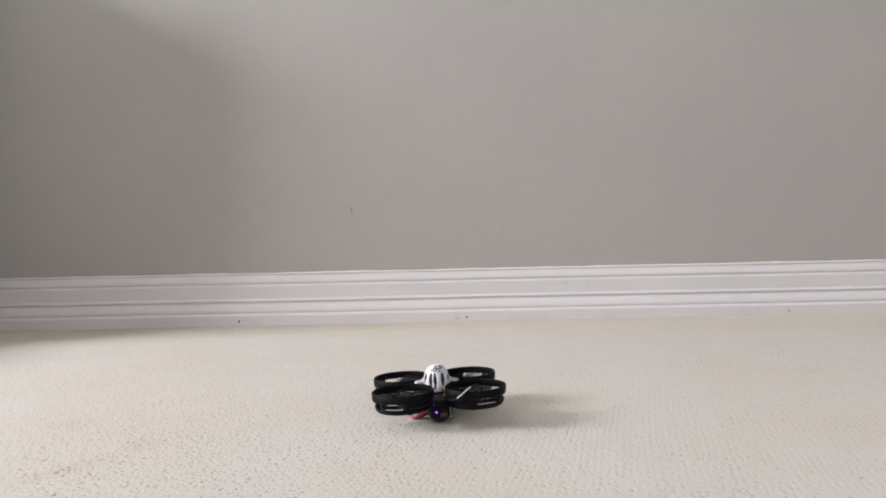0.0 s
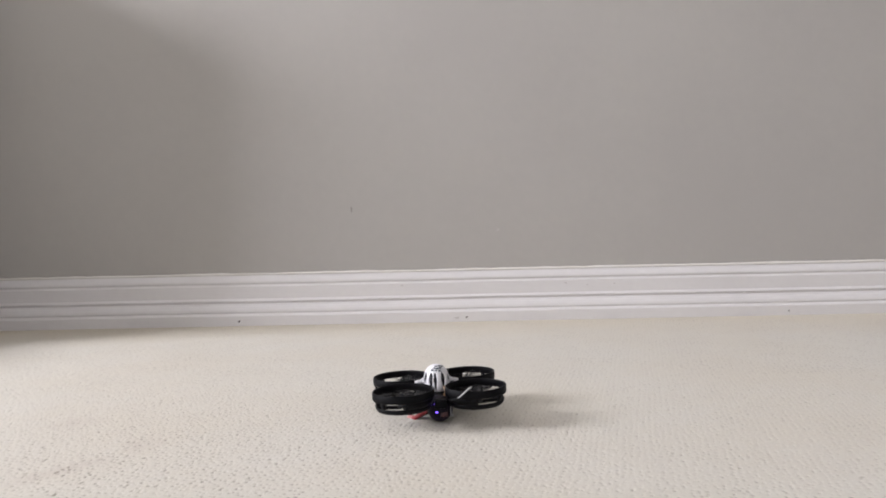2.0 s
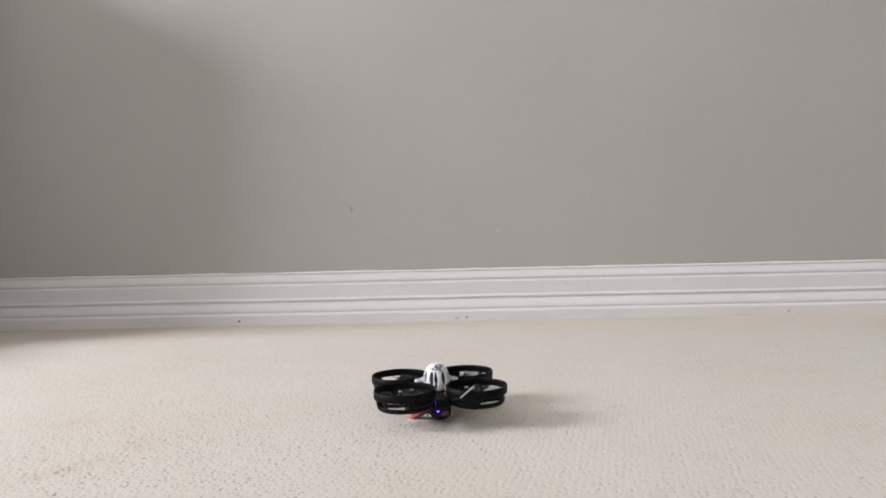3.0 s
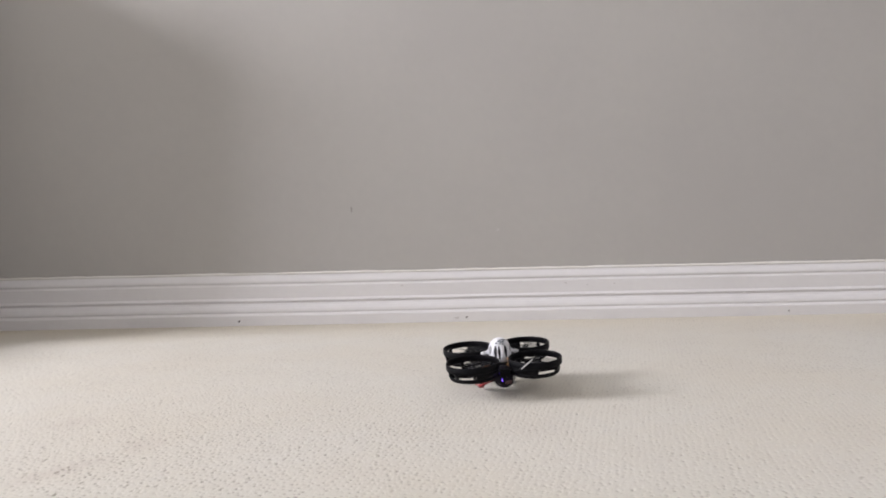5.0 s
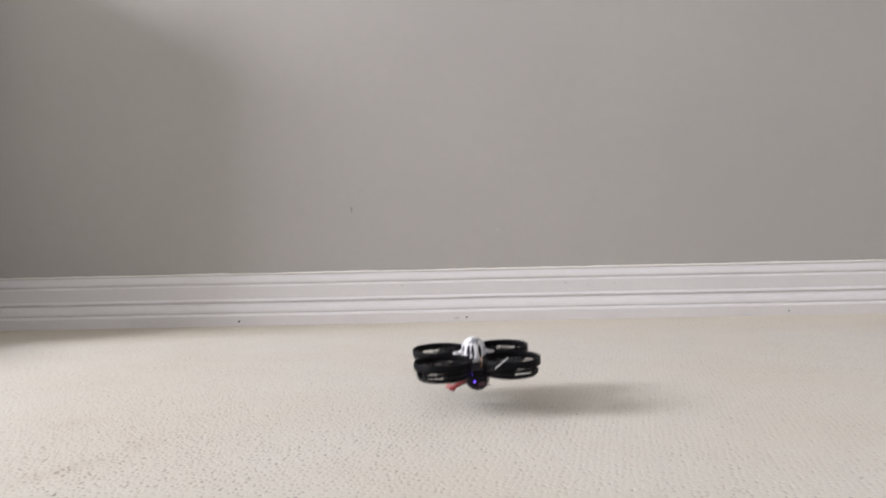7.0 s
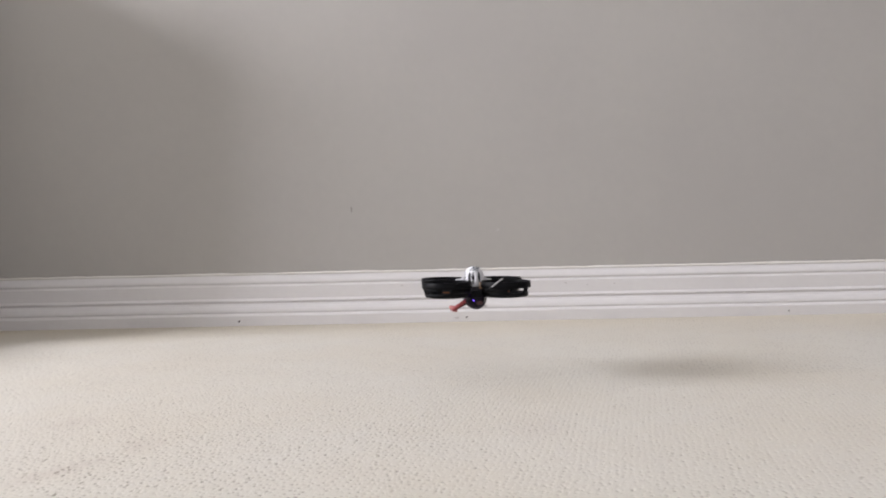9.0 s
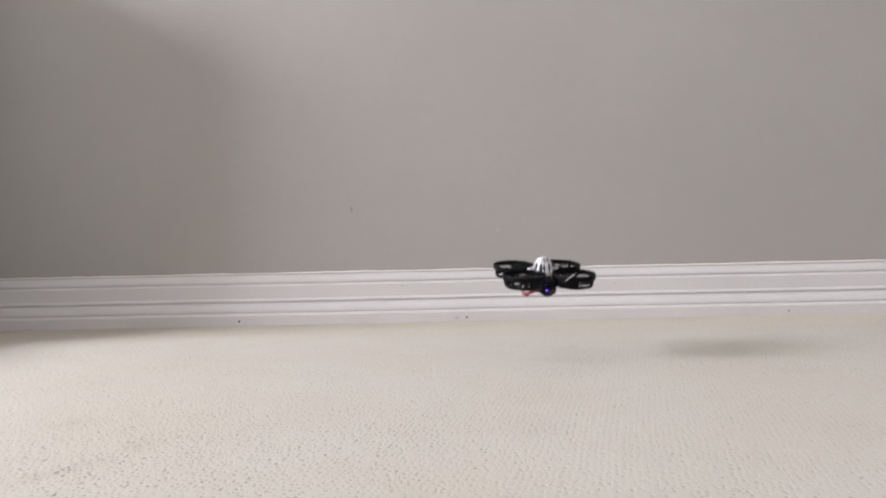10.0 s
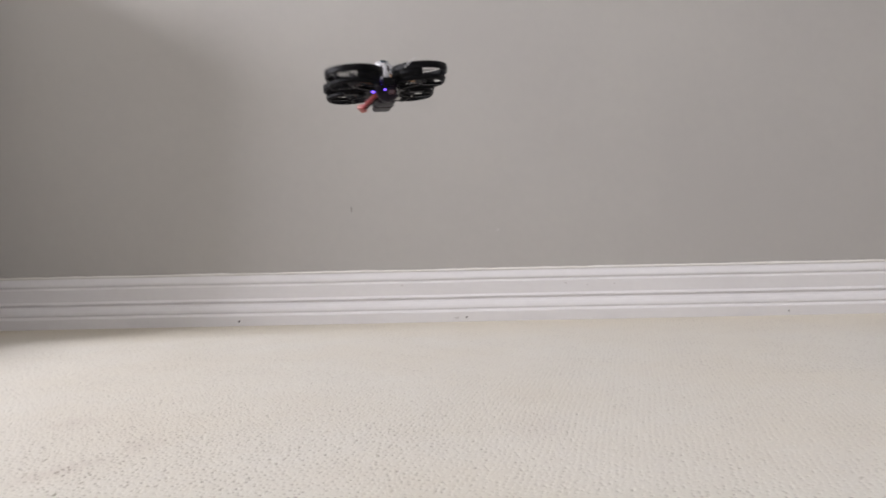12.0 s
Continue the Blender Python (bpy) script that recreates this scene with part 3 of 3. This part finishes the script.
    part("black_lead", tube([(-0.0050, -0.0140, -0.0055), (-0.0090, -0.0135, -0.0062), (-0.0130, -0.0090, -0.0088), (-0.0190, -0.0050, -0.0125)], 0.0014), BLACK_LEAD, pack, "black battery lead", True)
    part("plug", box(-0.0035, 0.0035, -0.0030, 0.0030, -0.0018, 0.0018, bevel=0.0008), PLUG, pack, "pale plastic plug", at=pose(-0.0200, -0.0048, -0.0118, 0, 35, 40))
    return drone


drone = quadcopter()
blades = [propeller(drone, sx, sy) for sx, sy in CORNERS]

def motions():
    # seconds; place of the frame's middle, and its lean: nose up or down, sideways, heading
    walk(drone, [
        (0.0, pose(-0.0156, 0.5113, 0.0107, -1.4, -1.9, 5.3)),
        (1.5, pose(-0.0156, 0.5113, 0.0107, -1.4, -1.9, 5.3)),
        (2.2, pose(-0.0158, 0.5116, 0.0111, -1.0, -1.4, 6.6)),
        (3.0, pose(-0.0161, 0.5121, 0.0116, -0.5, -0.6, 8.4)),
        (3.7, pose(-0.0161, 0.5121, 0.0116, -0.5, -0.6, 8.4)),
        (4.2, pose(0.0112, 0.5601, 0.0236, 2.8, -0.7, 6.3)),
        (4.8, pose(0.0334, 0.5994, 0.0208, 5.4, -0.9, 4.6)),
        (5.0, pose(0.0385, 0.5905, 0.0180, 3.7, -3.2, 3.2)),
        (5.2, pose(0.0382, 0.5700, 0.0221, 2.9, -1.0, 3.4)),
        (5.3, pose(0.0362, 0.5564, 0.0263, 1.8, -0.3, 3.9)),
        (5.5, pose(0.0288, 0.5311, 0.0310, 3.7, -2.8, 4.2)),
        (5.7, pose(0.0130, 0.5130, 0.0230, 1.4, -1.7, 4.6)),
        (5.8, pose(0.0026, 0.5043, 0.0173, 1.2, -1.0, 4.9)),
        (5.9, pose(-0.0091, 0.4983, 0.0148, 2.1, -0.8, 4.8)),
        (6.0, pose(-0.0209, 0.4907, 0.0186, 1.0, 1.2, 4.5)),
        (6.1, pose(-0.0292, 0.4855, 0.0268, 1.0, 0.9, 4.8)),
        (6.2, pose(-0.0351, 0.4843, 0.0363, 0.5, 1.4, 4.9)),
        (6.3, pose(-0.0368, 0.4850, 0.0439, -0.2, 1.6, 5.3)),
        (6.4, pose(-0.0344, 0.4862, 0.0478, 0.4, 1.8, 4.8)),
        (6.5, pose(-0.0297, 0.4970, 0.0465, 1.1, 1.5, 3.9)),
        (6.6, pose(-0.0210, 0.5001, 0.0410, 0.1, 1.5, 3.6)),
        (6.7, pose(-0.0116, 0.5111, 0.0328, 0.8, 0.2, 3.9)),
        (6.8, pose(-0.0024, 0.5229, 0.0248, 1.0, 0.0, 4.2)),
        (6.9, pose(0.0063, 0.5348, 0.0222, 2.3, -0.4, 4.9)),
        (7.0, pose(0.0138, 0.5415, 0.0268, 0.7, -1.5, 4.3)),
        (7.1, pose(0.0190, 0.5501, 0.0397, 2.9, -0.6, 4.3)),
        (7.2, pose(0.0224, 0.5550, 0.0522, 1.5, -2.7, 4.2)),
        (8.0, pose(0.0120, 0.6000, 0.0880, -6.0, 1.0, 3.0)),
        (8.8, pose(0.0031, 0.6048, 0.0768, 1.0, -0.2, 4.7)),
        (8.9, pose(0.0099, 0.6223, 0.0778, -0.4, 0.8, 4.0)),
        (9.0, pose(0.0173, 0.6300, 0.0792, -0.5, 0.5, 3.2)),
        (9.2, pose(0.0381, 0.6873, 0.0659, 6.6, -0.7, 7.1)),
        (9.3, pose(0.0486, 0.7093, 0.0585, 8.0, -1.4, 8.0)),
        (9.5, pose(0.0658, 0.7192, 0.0454, 5.5, -1.9, 7.4)),
        (9.6, pose(0.0729, 0.7214, 0.0456, 6.8, -1.1, 6.9)),
        (9.8, pose(0.0862, 0.7384, 0.0570, 8.8, -1.5, 7.6)),
        (9.9, pose(0.0915, 0.7386, 0.0682, 7.7, -2.6, 7.3)),
        (10.0, pose(0.0946, 0.7277, 0.0829, 8.4, 0.6, 6.9)),
        (10.1, pose(0.0972, 0.7040, 0.0970, 5.8, -1.1, 3.7)),
        (10.2, pose(0.0989, 0.6774, 0.1070, 4.9, 0.4, 1.7)),
        (10.3, pose(0.1009, 0.6512, 0.1110, 4.7, -3.9, -0.4)),
        (10.4, pose(0.1012, 0.6359, 0.1096, 5.0, -5.7, -0.2)),
        (10.5, pose(0.1007, 0.6380, 0.1025, 0.5, -13.0, 7.0)),
        (10.6, pose(0.0824, 0.6088, 0.0903, 5.2, -13.3, 1.9)),
        (10.7, pose(0.0548, 0.5828, 0.0737, 7.8, -16.1, 0.6)),
        (10.8, pose(0.0156, 0.5776, 0.0566, 9.7, -9.4, 4.7)),
        (10.9, pose(-0.0294, 0.5606, 0.0509, 4.2, -3.0, 9.8)),
        (11.0, pose(-0.0775, 0.5575, 0.0542, 3.3, 7.3, 14.2)),
        (11.1, pose(-0.1082, 0.5414, 0.0787, 4.7, 8.1, 13.2)),
        (11.2, pose(-0.1246, 0.5240, 0.1064, 0.4, 7.5, 11.1)),
        (11.3, pose(-0.1311, 0.5207, 0.1354, -1.9, 6.1, 11.5)),
        (11.4, pose(-0.1280, 0.5214, 0.1658, -0.7, 4.6, 13.5)),
        (11.5, pose(-0.1177, 0.5212, 0.1965, -2.1, 1.1, 14.6)),
        (11.6, pose(-0.1036, 0.5268, 0.2192, 1.4, -0.2, 13.1)),
        (11.7, pose(-0.0939, 0.5341, 0.2350, 2.8, 0.2, 12.9)),
        (11.8, pose(-0.0803, 0.5418, 0.2487, 2.4, -1.9, 11.1)),
        (11.9, pose(-0.0665, 0.5481, 0.2545, -2.3, -1.1, 10.2)),
        (12.0, pose(-0.0562, 0.5646, 0.2563, 0.3, -3.9, 12.2)),
    ])
    for k, (sx, sy) in enumerate(CORNERS):
        way = 1 if sx * sy > 0 else -1
        walk(blades[k], [(i / 30, pose(sx * SPAN, sy * SPAN, 0.0108, 0, 0, way * (84 * i + 21 * k))) for i in range(361)])


motions()
